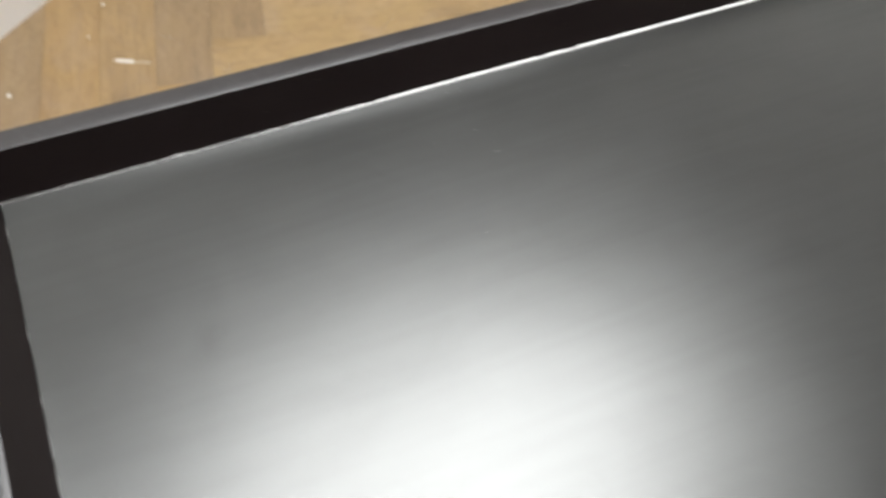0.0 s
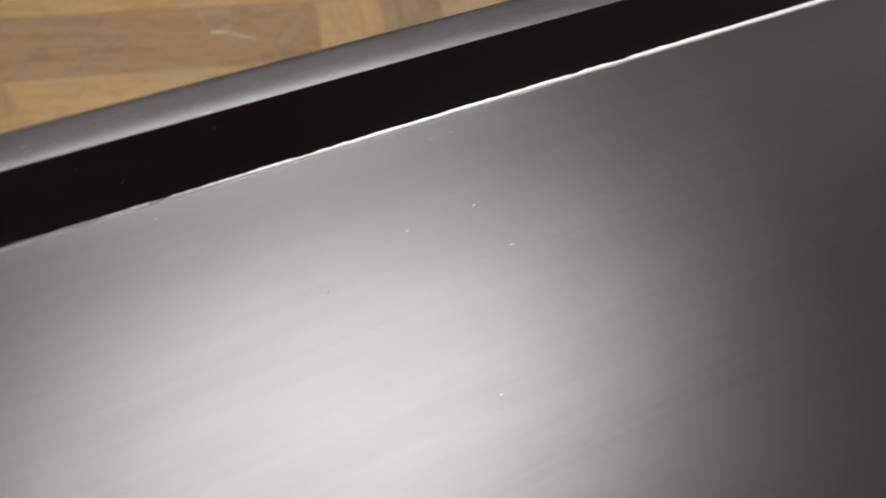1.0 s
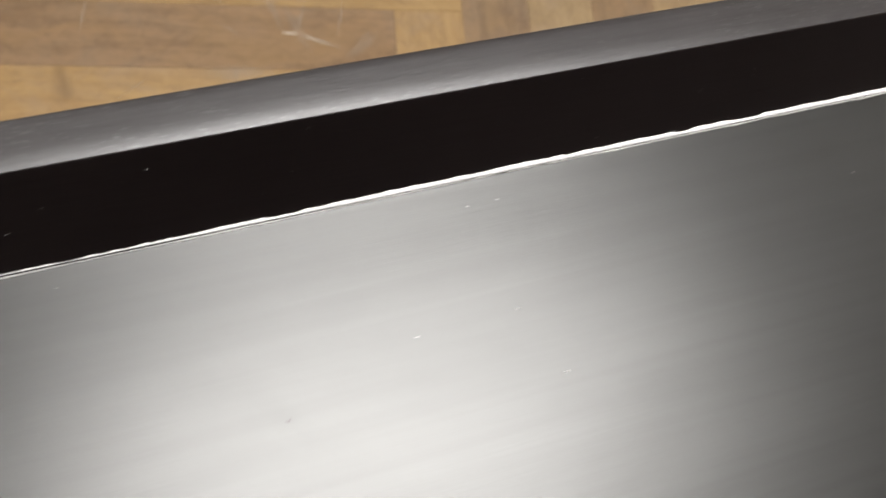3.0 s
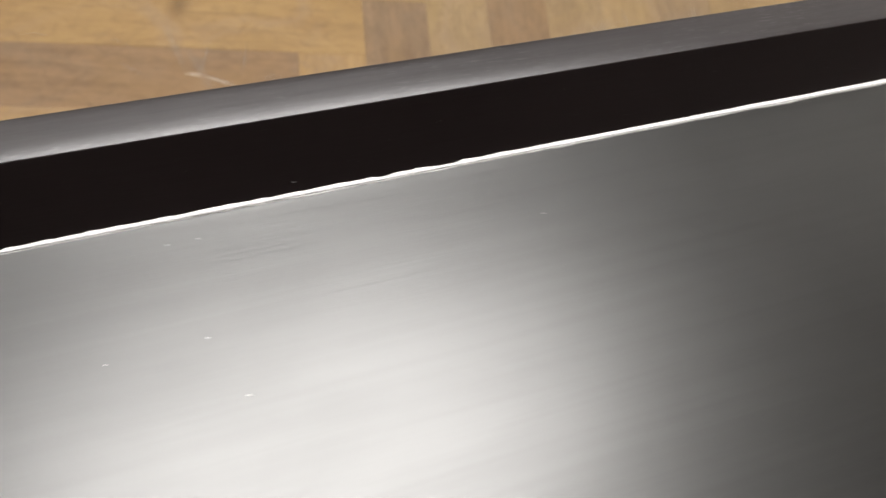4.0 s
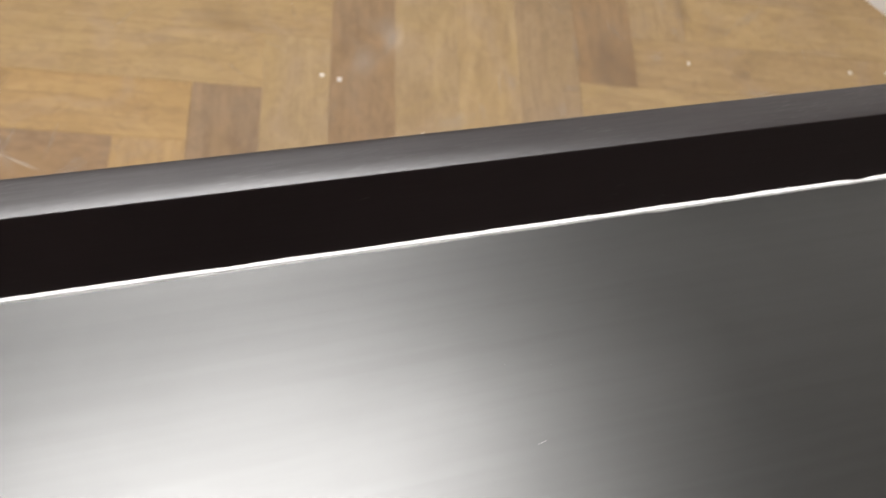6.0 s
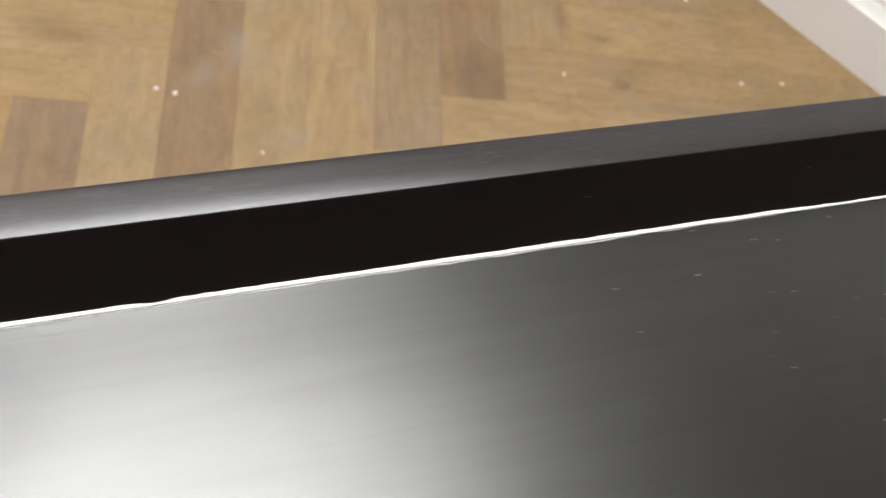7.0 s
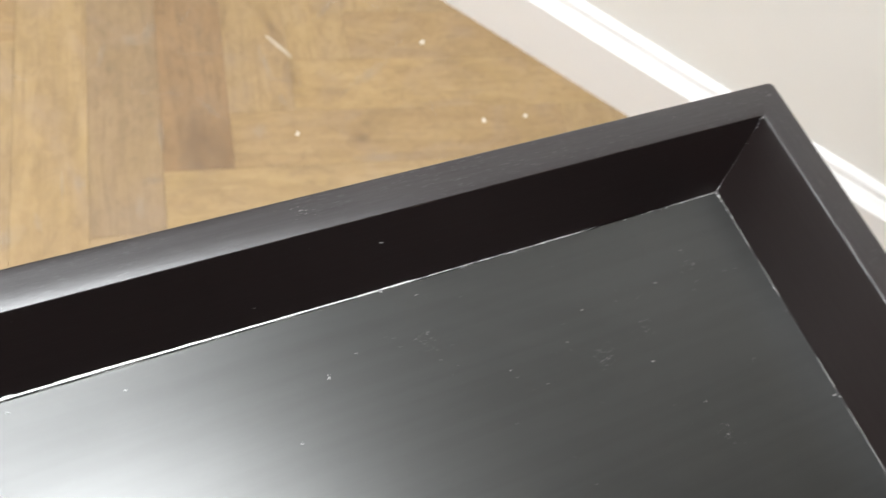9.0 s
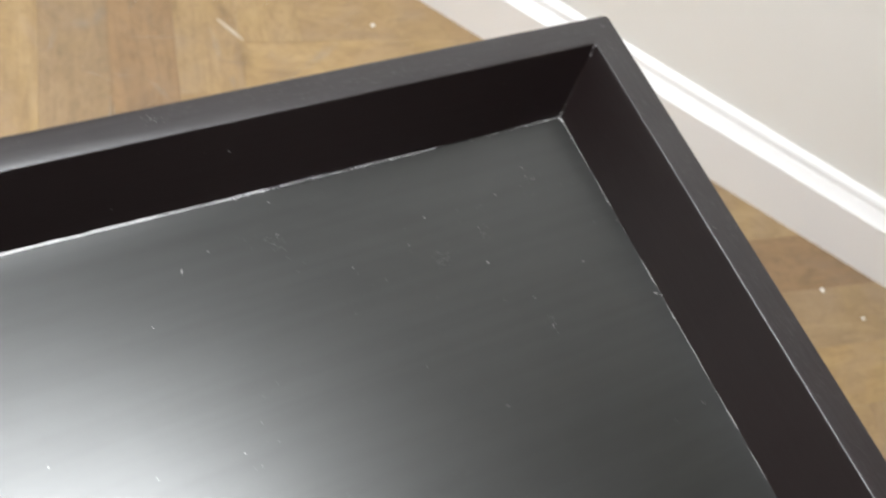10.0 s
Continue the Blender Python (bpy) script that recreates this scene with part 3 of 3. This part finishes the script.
            c.x = min(c.x, 0.0198)
            flake(bm, c, X, Y, Z, rng.uniform(0.00004, 0.00012), rng)
    ob = new("dust", mesh_of(bm, "dust", DUST))
    tagged(ob, "pale dust specks lying on the dark tray", "dust", kind="stuff")


dust()


def paint_flake(x, y, turn, pieces, label, seed, veers):
    """A curled flake of white filler lying on the panel."""
    rng = random.Random(seed)
    along = Vector((math.cos(radians(turn)), math.sin(radians(turn)), 0))
    across = Vector((-along.y, along.x, 0))
    bm = bmesh.new()
    for d, w in pieces:
        flake(bm, along * d + across * (abs(d) * 0.25), along, across, Vector((0, 0, 1)), w, rng, 0.00025, veers)
    ob = new("filler_flake", mesh_of(bm, "filler_flake", FLAKE))
    ob.location = (x, y, panel_z(x, y))
    tagged(ob, label, "flake", "flakes on the tray")


def lint():
    """Short pale specks, most of them lying along the grain."""
    rng = random.Random(31)
    X, Y, Z = Vector((1, 0, 0)), Vector((0, 1, 0)), Vector((0, 0, 1))
    bm = bmesh.new()
    spots = [(-0.2799, -0.0139, 5), (-0.2555, -0.0138, 6), (-0.2766, -0.0264, 4), (-0.2356, -0.0063, 5), (-0.2284, -0.0074, 4), (-0.2360, -0.0219, 4),
             (-0.2293, -0.0227, 4), (-0.2019, -0.0280, 6), (-0.2378, -0.0428, 5), (-0.2179, -0.0605, 5), (-0.2119, -0.0275, 3), (-0.2199, -0.0317, 3),
             (-0.2065, -0.0346, 3), (-0.2523, -0.0012, 4), (-0.2098, -0.0030, 5), (-0.1841, -0.0061, 4), (-0.1488, -0.0325, 4), (-0.1589, -0.0721, 3),
             (-0.1818, -0.0600, 3), (-0.0500, -0.0433, 6), (-0.0410, -0.0587, 4), (-0.0629, -0.0228, 4), (-0.1067, -0.0042, 4), (-0.1283, -0.0148, 3),
             (-0.0905, -0.0324, 3), (-0.0232, -0.0149, 4), (-0.0369, -0.0220, 4), (-0.0715, -0.0302, 3), (-0.0644, -0.0868, 4), (-0.0396, -0.0690, 5),
             (-0.0061, -0.1072, 4), (-0.0016, -0.0705, 7), (-0.8945, -0.0061, 3), (-0.8873, -0.0060, 3), (-0.8903, -0.0312, 4), (-0.9136, -0.0319, 3),
             (-0.8842, -0.0470, 6), (-0.9072, -0.0878, 4), (-0.9810, -0.0046, 2), (-0.5179, -0.0591, 4), (-0.7967, -0.0187, 3)]
    up, out = Vector((0, RIM_LEAN, RIM_H)).normalized(), Vector((0, -RIM_H, RIM_LEAN)).normalized()
    for x, z, size in ((-0.2213, 0.0145, 6), (-0.1153, 0.0150, 4), (-0.9585, 0.0186, 4), (-0.9860, 0.0100, 3), (-0.9960, 0.0179, 3), (-0.1500, 0.0060, 3)):
        flake(bm, Vector((x, z * RIM_LEAN / RIM_H, TRAY_Z + z)) + out * 0.00003, X, up, out, size * 0.000034, rng, 0.0001)
    for x, y, size in spots:
        r = size * 0.000036
        n, turn, veer = 6, rng.uniform(0, 6.28), rng.gauss(0.0, 0.35)
        a, c = X * math.cos(veer) + Y * math.sin(veer), Y * math.cos(veer) - X * math.sin(veer)
        base = Vector((x, y, panel_z(x, y)))
        ring_ = [a * (2.6 * r * math.cos(turn + 1.047 * i) * rng.uniform(0.8, 1.1)) + c * (r * math.sin(turn + 1.047 * i)) for i in range(n)]
        lo, hi = [bm.verts.new(base + p) for p in ring_], [bm.verts.new(base + p * 0.8 + Z * 0.00012) for p in ring_]
        bm.faces.new(hi)
        for i in range(n):
            j = (i + 1) % n
            bm.faces.new((lo[i], lo[j], hi[j], hi[i]))
    tagged(new("lint", mesh_of(bm, "lint", LINT)), "short pale lint specks on the dark tray", "lint", kind="stuff")


def crumbs():
    """White filler crumbs: broken dashes where the back seam runs out, a smear in the corner, rubs up the mitre and along the right seam."""
    rng = random.Random(77)
    X, Y, Z = Vector((1, 0, 0)), Vector((0, 1, 0)), Vector((0, 0, 1))
    bm = bmesh.new()
    for i in range(24):
        x = -0.125 + 0.120 * rng.random()
        flake(bm, Vector((x, -rng.uniform(0.0001, 0.0005), TRAY_Z + 0.00003)), X, Y, Z, rng.uniform(0.00004, 0.00013), rng, 0.00012)
    for i in range(18):
        d = abs(rng.gauss(0, 0.0016))
        if rng.random() < 0.6:
            c = Vector((-rng.uniform(0.0001, 0.0007), -d, TRAY_Z))
        else:
            c = Vector((-d, -rng.uniform(0.0001, 0.0006), TRAY_Z))
        flake(bm, c, Y, X, Z, rng.uniform(0.00005, 0.00013), rng, 0.00012)
    for i in range(13):
        y = -rng.random() ** 2 * 0.09
        flake(bm, Vector((-rng.uniform(0.0001, 0.0005), y, TRAY_Z)), Y, X, Z, rng.uniform(0.00004, 0.00012), rng, 0.00012)
    up = Vector((RIM_LEAN, RIM_LEAN, RIM_H)).normalized()
    out = Vector((-0.6, -0.6, 0.53)).normalized()
    side = up.cross(out)
    for f in (0.04, 0.07, 0.11, 0.16, 0.24, 0.31, 0.36, 0.55, 0.63, 0.78, 0.84, 0.88, 0.93, 0.96):
        c = Vector((RIM_LEAN * f, RIM_LEAN * f, TRAY_Z + RIM_H * f)) + out * 0.00012 + side * rng.gauss(0, 0.00012)
        flake(bm, c, up, side, out, rng.uniform(0.00005, 0.00010) * (1.3 if f > 0.8 or f < 0.1 else 0.6), rng, 0.00006)
    tagged(new("filler_crumbs", mesh_of(bm, "filler_crumbs", FILLER)), "white filler crumbs in the tray's seams and corner", "crumbs", kind="stuff")


lint()
crumbs()
paint_flake(-0.137, -0.0187, 77, ((-0.0006, 0.00007), (-0.0002, 0.00010), (0.0002, 0.00010), (0.0006, 0.00006)), "thin curled white filler sliver lying on the dark tray", 4, 0.15)
paint_flake(-0.6623, -0.0034, 0, ((-0.0003, 0.00024), (0.0001, 0.00032), (0.0004, 0.00024)), "small white filler flake beside the tray's back seam", 9, 0.9)
bm = bmesh.new()
flake(bm, Vector((-0.9431, -0.0419, panel_z(-0.9431, -0.0419) - 0.00002)), Vector((1, 0, 0)), Vector((0, 1, 0)), Vector((0, 0, 1)), 0.00020, random.Random(3), 0.00005)
part("nick", bm, NICK, table, "tiny dark nick in the lacquer")

# ---- floor strips, herringbone ----
FLOOR_TURN = -11.9
SW = 0.0836              # strip width
SL = 5.4                 # strip length in widths
U0, V0 = -0.0224, 0.0032
FU = Vector((math.cos(radians(FLOOR_TURN)), math.sin(radians(FLOOR_TURN))))
FV = Vector((-FU.y, FU.x))
TONES = {("v", -9, 0): OAK_AMBER, ("v", -8, 0): OAK_DARK, ("v", -7, 0): OAK_LIGHT, ("v", -6, 0): OAK_DARK, ("v", -5, 0): OAK_LIGHT,
         ("v", -4, 0): OAK_LIGHT, ("v", -3, 0): OAK_GREY, ("v", -2, 0): OAK_DARK, ("v", -1, 0): OAK_MID, ("v", 0, 0): OAK_LIGHT,
         ("h", 3, 0): OAK_RUSSET, ("h", 4, 0): OAK_AMBER, ("h", 5, 0): OAK_LIGHT, ("h", 2, 0): OAK_AMBER, ("h", 6, 0): OAK_LIGHT,
         ("h", 7, 0): OAK_MID, ("v", -8, -1): OAK_GREY, ("v", -7, -1): OAK_GREY, ("v", -9, -1): OAK_MID, ("v", -10, -1): OAK_AMBER, ("v", -11, -1): OAK_MID, ("v", -12, -1): OAK_LIGHT,
         ("v", -10, 0): OAK_AMBER, ("h", 9, 1): OAK_LIGHT, ("h", 10, 1): OAK_LIGHT, ("h", 11, 1): OAK_MID, ("h", 12, 1): OAK_LIGHT,
         ("h", 13, 1): OAK_MID, ("h", 14, 1): OAK_LIGHT}
PALETTE = {OAK_LIGHT: "pale oak strip", OAK_MID: "mid-brown oak strip", OAK_GREY: "grey-brown oak strip", OAK_DARK: "dark brown oak strip",
           OAK_AMBER: "amber oak strip", OAK_RUSSET: "reddish brown oak strip"}


def strip_mesh(tone):
    """Strip along its own x from a corner, with eased edges and a hair-wide joint."""
    g, e, d = 0.00008, 0.00025, 0.0003
    L, W, Z = SL * SW, SW, 0.016
    lo = [(g, g), (L - g, g), (L - g, W - g), (g, W - g)]
    hi = [(g + e, g + e), (L - g - e, g + e), (L - g - e, W - g - e), (g + e, W - g - e)]
    bm = bmesh.new()
    rows = [[bm.verts.new((x, y, z)) for x, y in q] for q, z in ((lo, -Z), (lo, -d), (hi, 0))]
    for r0, r1 in zip(rows, rows[1:]):
        for i in range(4):
            j = (i + 1) % 4
            bm.faces.new((r0[i], r0[j], r1[j], r1[i]))
    bm.faces.new(rows[-1])
    return mesh_of(bm, "strip", tone)


def strips():
    rng = random.Random(11)
    meshes = {t: strip_mesh(t) for t in PALETTE}
    half = SL / 2
    for m in range(-9, 9):
        for k in range(-80, 80):
            for kind in "hv":
                if kind == "h":
                    u, v, turn = k - 17.4 + SL * m, k - SL * m, FLOOR_TURN
                    mid = (u + half, v + 0.5)
                else:
                    u, v, turn = k + 1 + SL * m, k + 7.6 - SL * m, FLOOR_TURN + 90
                    mid = (u - 0.5, v + half)
                c = FU * (U0 + mid[0] * SW) + FV * (V0 + mid[1] * SW)
                a, b = c.dot(E1), c.dot(E2)
                reach = half * SW + 0.05
                if not (A0 - reach < a < A1 + reach and B0 - reach < b < B1 + reach):
                    continue
                base = rng.choice([OAK_LIGHT, OAK_LIGHT, OAK_MID, OAK_MID, OAK_DARK])
                tone = TONES.get((kind, k, m), base)
                p = FU * (U0 + u * SW) + FV * (V0 + v * SW)
                place = pose(p.x, p.y, 0, 0, 0, turn)
                corners = [place @ Vector((x, y, 0)) for x in (0, SL * SW) for y in (0, SW)]
                ca = [Vector((q.x, q.y)).dot(E1) for q in corners]
                cb = [Vector((q.x, q.y)).dot(E2) for q in corners]
                lim_a, lim_b = (A0, A1 + BB), (B0, B1 + BB)
                if max(ca) < lim_a[0] or min(ca) > lim_a[1] or max(cb) < lim_b[0] or min(cb) > lim_b[1]:
                    continue
                data = meshes[tone]
                if min(ca) < lim_a[0] or max(ca) > lim_a[1] or min(cb) < lim_b[0] or max(cb) > lim_b[1]:
                    # sawn off at the wall
                    bm = bmesh.new()
                    bm.from_mesh(data)
                    back = place.inverted()
                    for axis, lim, sign in ((E1, lim_a[0], -1), (E1, lim_a[1], 1), (E2, lim_b[0], -1), (E2, lim_b[1], 1)):
                        co = back @ Vector((axis.x * lim, axis.y * lim, 0))
                        no = back.to_3x3() @ Vector((axis.x * sign, axis.y * sign, 0))
                        bmesh.ops.bisect_plane(bm, geom=bm.verts[:] + bm.edges[:] + bm.faces[:], plane_co=co, plane_no=no, clear_outer=True)
                    if len(bm.faces) < 3:
                        bm.free()
                        continue
                    data = mesh_of(bm, "strip", tone)
                ob = new("strip", data)
                ob.parent = FLOOR
                ob.matrix_basis = place


# ---- paint drops and scuffs on the floor ----
def blob(name, x, y, rx, ry, turn, mat, label, height=0.0012, seed=0):
    rng = random.Random(seed)
    bm = bmesh.new()
    n = 14
    wob = [rng.uniform(0.82, 1.15) for i in range(n)]
    rows = []
    for f, z in ((1.0, 0.0), (0.85, 0.6), (0.5, 0.92), (0.15, 1.0)):
        rows.append([(rx * f * wob[i] * math.cos(2 * math.pi * i / n), ry * f * wob[i] * math.sin(2 * math.pi * i / n), 0.0002 + z * height) for i in range(n)])
    sweep(bm, rows)
    ob = new(name, mesh_of(bm, name, mat, True))
    ob.matrix_basis = pose(x, y, 0, 0, 0, turn)
    return tagged(ob, label, "paint drop" if mat is CHIP else "scuff mark", "paint drops on the floor" if mat is CHIP else "scuffs on the floor")


DROPS = [(-1.199, 0.542, 7.5), (0.301, 0.617, 4.2), (0.333, 0.471, 3.8), (0.394, 0.463, 3.8), (-0.431, 0.548, 3.6), (-0.410, 0.539, 4.0), (0.083, 0.513, 3.0),
         (0.741, 0.032, 5.0), (0.775, -0.025, 3.6), (-1.236, 0.697, 4.6), (-1.1055, 0.7734, 2.2), (-1.0723, 0.834, 3.6), (-0.320, 0.445, 2.6)]
for i, (x, y, r) in enumerate(DROPS):
    blob("paint_drop", x, y, r / 1250, r / 1500, 40 * i, CHIP, "small dried white paint drop on oak floor", seed=i)
for i, (x, y, rx, ry, a) in enumerate([(-1.0660, 0.7108, 0.0175, 0.0030, -22), (0.105, 0.652, 0.026, 0.0020, -63), (-0.8165, 0.4800, 0.010, 0.0013, -18), (-1.0400, 0.6998, 0.0130, 0.0014, -22), (-0.7900, 0.4660, 0.018, 0.0007, -33)]):
    blob("floor_scuff", x, y, rx, ry, a, SCUFF if i > 0 else CHIP, "thin pale scuff across the oak floor", 0.0004, 50 + i)

def stain(name, x, y, rx, ry, turn, mat, label):
    """A soft-edged mark in the floor's finish."""
    bm = bmesh.new()
    ring_ = [bm.verts.new((math.cos(2 * math.pi * i / 20), math.sin(2 * math.pi * i / 20), 0)) for i in range(20)]
    bm.faces.new(ring_)
    ob = new(name, mesh_of(bm, name, mat))
    ob.parent = FLOOR
    ob.matrix_basis = pose(x, y, 0.0005 + 0.00002 * len(FLOOR.children), 0, 0, turn) @ Matrix.Diagonal((rx, ry, 1, 1))
    return tagged(ob, label)


def soft_mark(name, colour, strength):
    m, n, l, b = material(name, 0.55, colour)
    tc = n.new("ShaderNodeTexCoord")
    ln = n.new("ShaderNodeVectorMath")
    ln.operation = "LENGTH"
    l.new(tc.outputs["Object"], ln.inputs[0])
    rag = noise_tex(n, l, mapped(n, l, (2.6, 2.6, 2.6), True), 1.0, 5.0, 0.6)
    edge = span(n, l, ln.outputs["Value"], 1.0, 0.0, 0.1, 0.95)
    mul = n.new("ShaderNodeMath")
    mul.operation = "MULTIPLY"
    l.new(edge, mul.inputs[0])
    l.new(span(n, l, rag, 0.4 * strength, 1.1 * strength, 0.3, 0.7), mul.inputs[1])
    l.new(mul.outputs[0], b.inputs["Alpha"])
    return m


# a greasy thumb mark that dulls the lacquer
bm = bmesh.new()
bm.faces.new([bm.verts.new((math.cos(2 * math.pi * i / 24), math.sin(2 * math.pi * i / 24), 0)) for i in range(24)])
smudge = new("smudge", mesh_of(bm, "smudge", soft_mark("dull_thumb_mark", (0.02, 0.02, 0.02), 0.2)))
smudge.parent = table
smudge.matrix_basis = pose(-1.0425 - TX, -0.0975 - TY, panel_z(-1.0425, -0.0975) + 0.00004, 0, 0, 40) @ Matrix.Diagonal((0.0110, 0.0075, 1, 1))
tagged(smudge, "dull greasy thumb mark")

KNOT = soft_mark("knot_brown", (0.13, 0.072, 0.044), 0.42)
BROWN = soft_mark("brown_stain", (0.15, 0.092, 0.055), 0.28)
HAZE = soft_mark("chalky_haze", (0.58, 0.52, 0.45), 0.22)
for x, y, rx, ry, a in ((-0.814, 0.578, 0.026, 0.018, 55), (-1.153, 0.613, 0.019, 0.027, 78), (0.160, 0.486, 0.011, 0.018, 70)):
    stain("knot", x, y, rx, ry, a, KNOT, "dark brown knot in an oak strip")
for x, y, rx, ry, a in ((0.104, 0.690, 0.045, 0.012, 100), (0.106, 0.600, 0.040, 0.017, 80), (-0.032, 0.520, 0.070, 0.050, 78), (0.150, 0.565, 0.030, 0.010, -20),
                        (-1.090, 0.625, 0.055, 0.020, 78), (0.330, 0.575, 0.030, 0.010, -12), (-1.069, 0.463, 0.012, 0.030, 10),
                        (-0.545, 0.650, 0.050, 0.025, -12)):
    stain("stain", x, y, rx, ry, a, BROWN, "soft brown stain in the oak")
for x, y, rx, ry, a in ((-0.372, 0.564, 0.030, 0.020, 60), (-0.275, 0.458, 0.034, 0.016, 20), (-0.808, 0.485, 0.008, 0.040, 15), (-0.740, 0.448, 0.030, 0.008, 30),
                        (-0.830, 0.520, 0.006, 0.045, 10), (-0.330, 0.600, 0.040, 0.020, 80), (-0.880, 0.440, 0.050, 0.012, -12)):
    stain("chalk_haze", x, y, rx, ry, a, HAZE, "chalky pale haze rubbed into the oak")
hz = random.Random(23)
for i in range(18):
    x, y = hz.uniform(-0.55, 0.25), hz.uniform(0.42, 0.72)
    stain("chalk_haze", x, y, hz.uniform(0.012, 0.045), hz.uniform(0.004, 0.012), hz.choice((-12, 78, 40, -50)) + hz.uniform(-15, 15),
          HAZE, "chalky pale haze rubbed into the oak")
CHALK = soft_mark("chalk_scratch", (0.60, 0.54, 0.46), 0.42)
for i in range(34):
    x, y = hz.uniform(-0.55, 0.28) if i < 22 else hz.uniform(-1.05, -0.65), hz.uniform(0.42, 0.74)
    stain("chalk_scratch", x, y, hz.uniform(0.012, 0.040), hz.uniform(0.0007, 0.0016), hz.choice((-12, 78, 35, -50)) + hz.uniform(-12, 12),
          CHALK, "fine chalky scratch in the oak")
for x, y, rx, ry, a in ((-0.7985, 0.5010, 0.024, 0.0016, 65), (-0.7320, 0.4605, 0.012, 0.0016, 27), (-0.7860, 0.4640, 0.034, 0.0022, -33)):
    stain("chalk_scratch", x, y, rx, ry, a, CHALK, "fine chalky scratch in the oak")
strips()
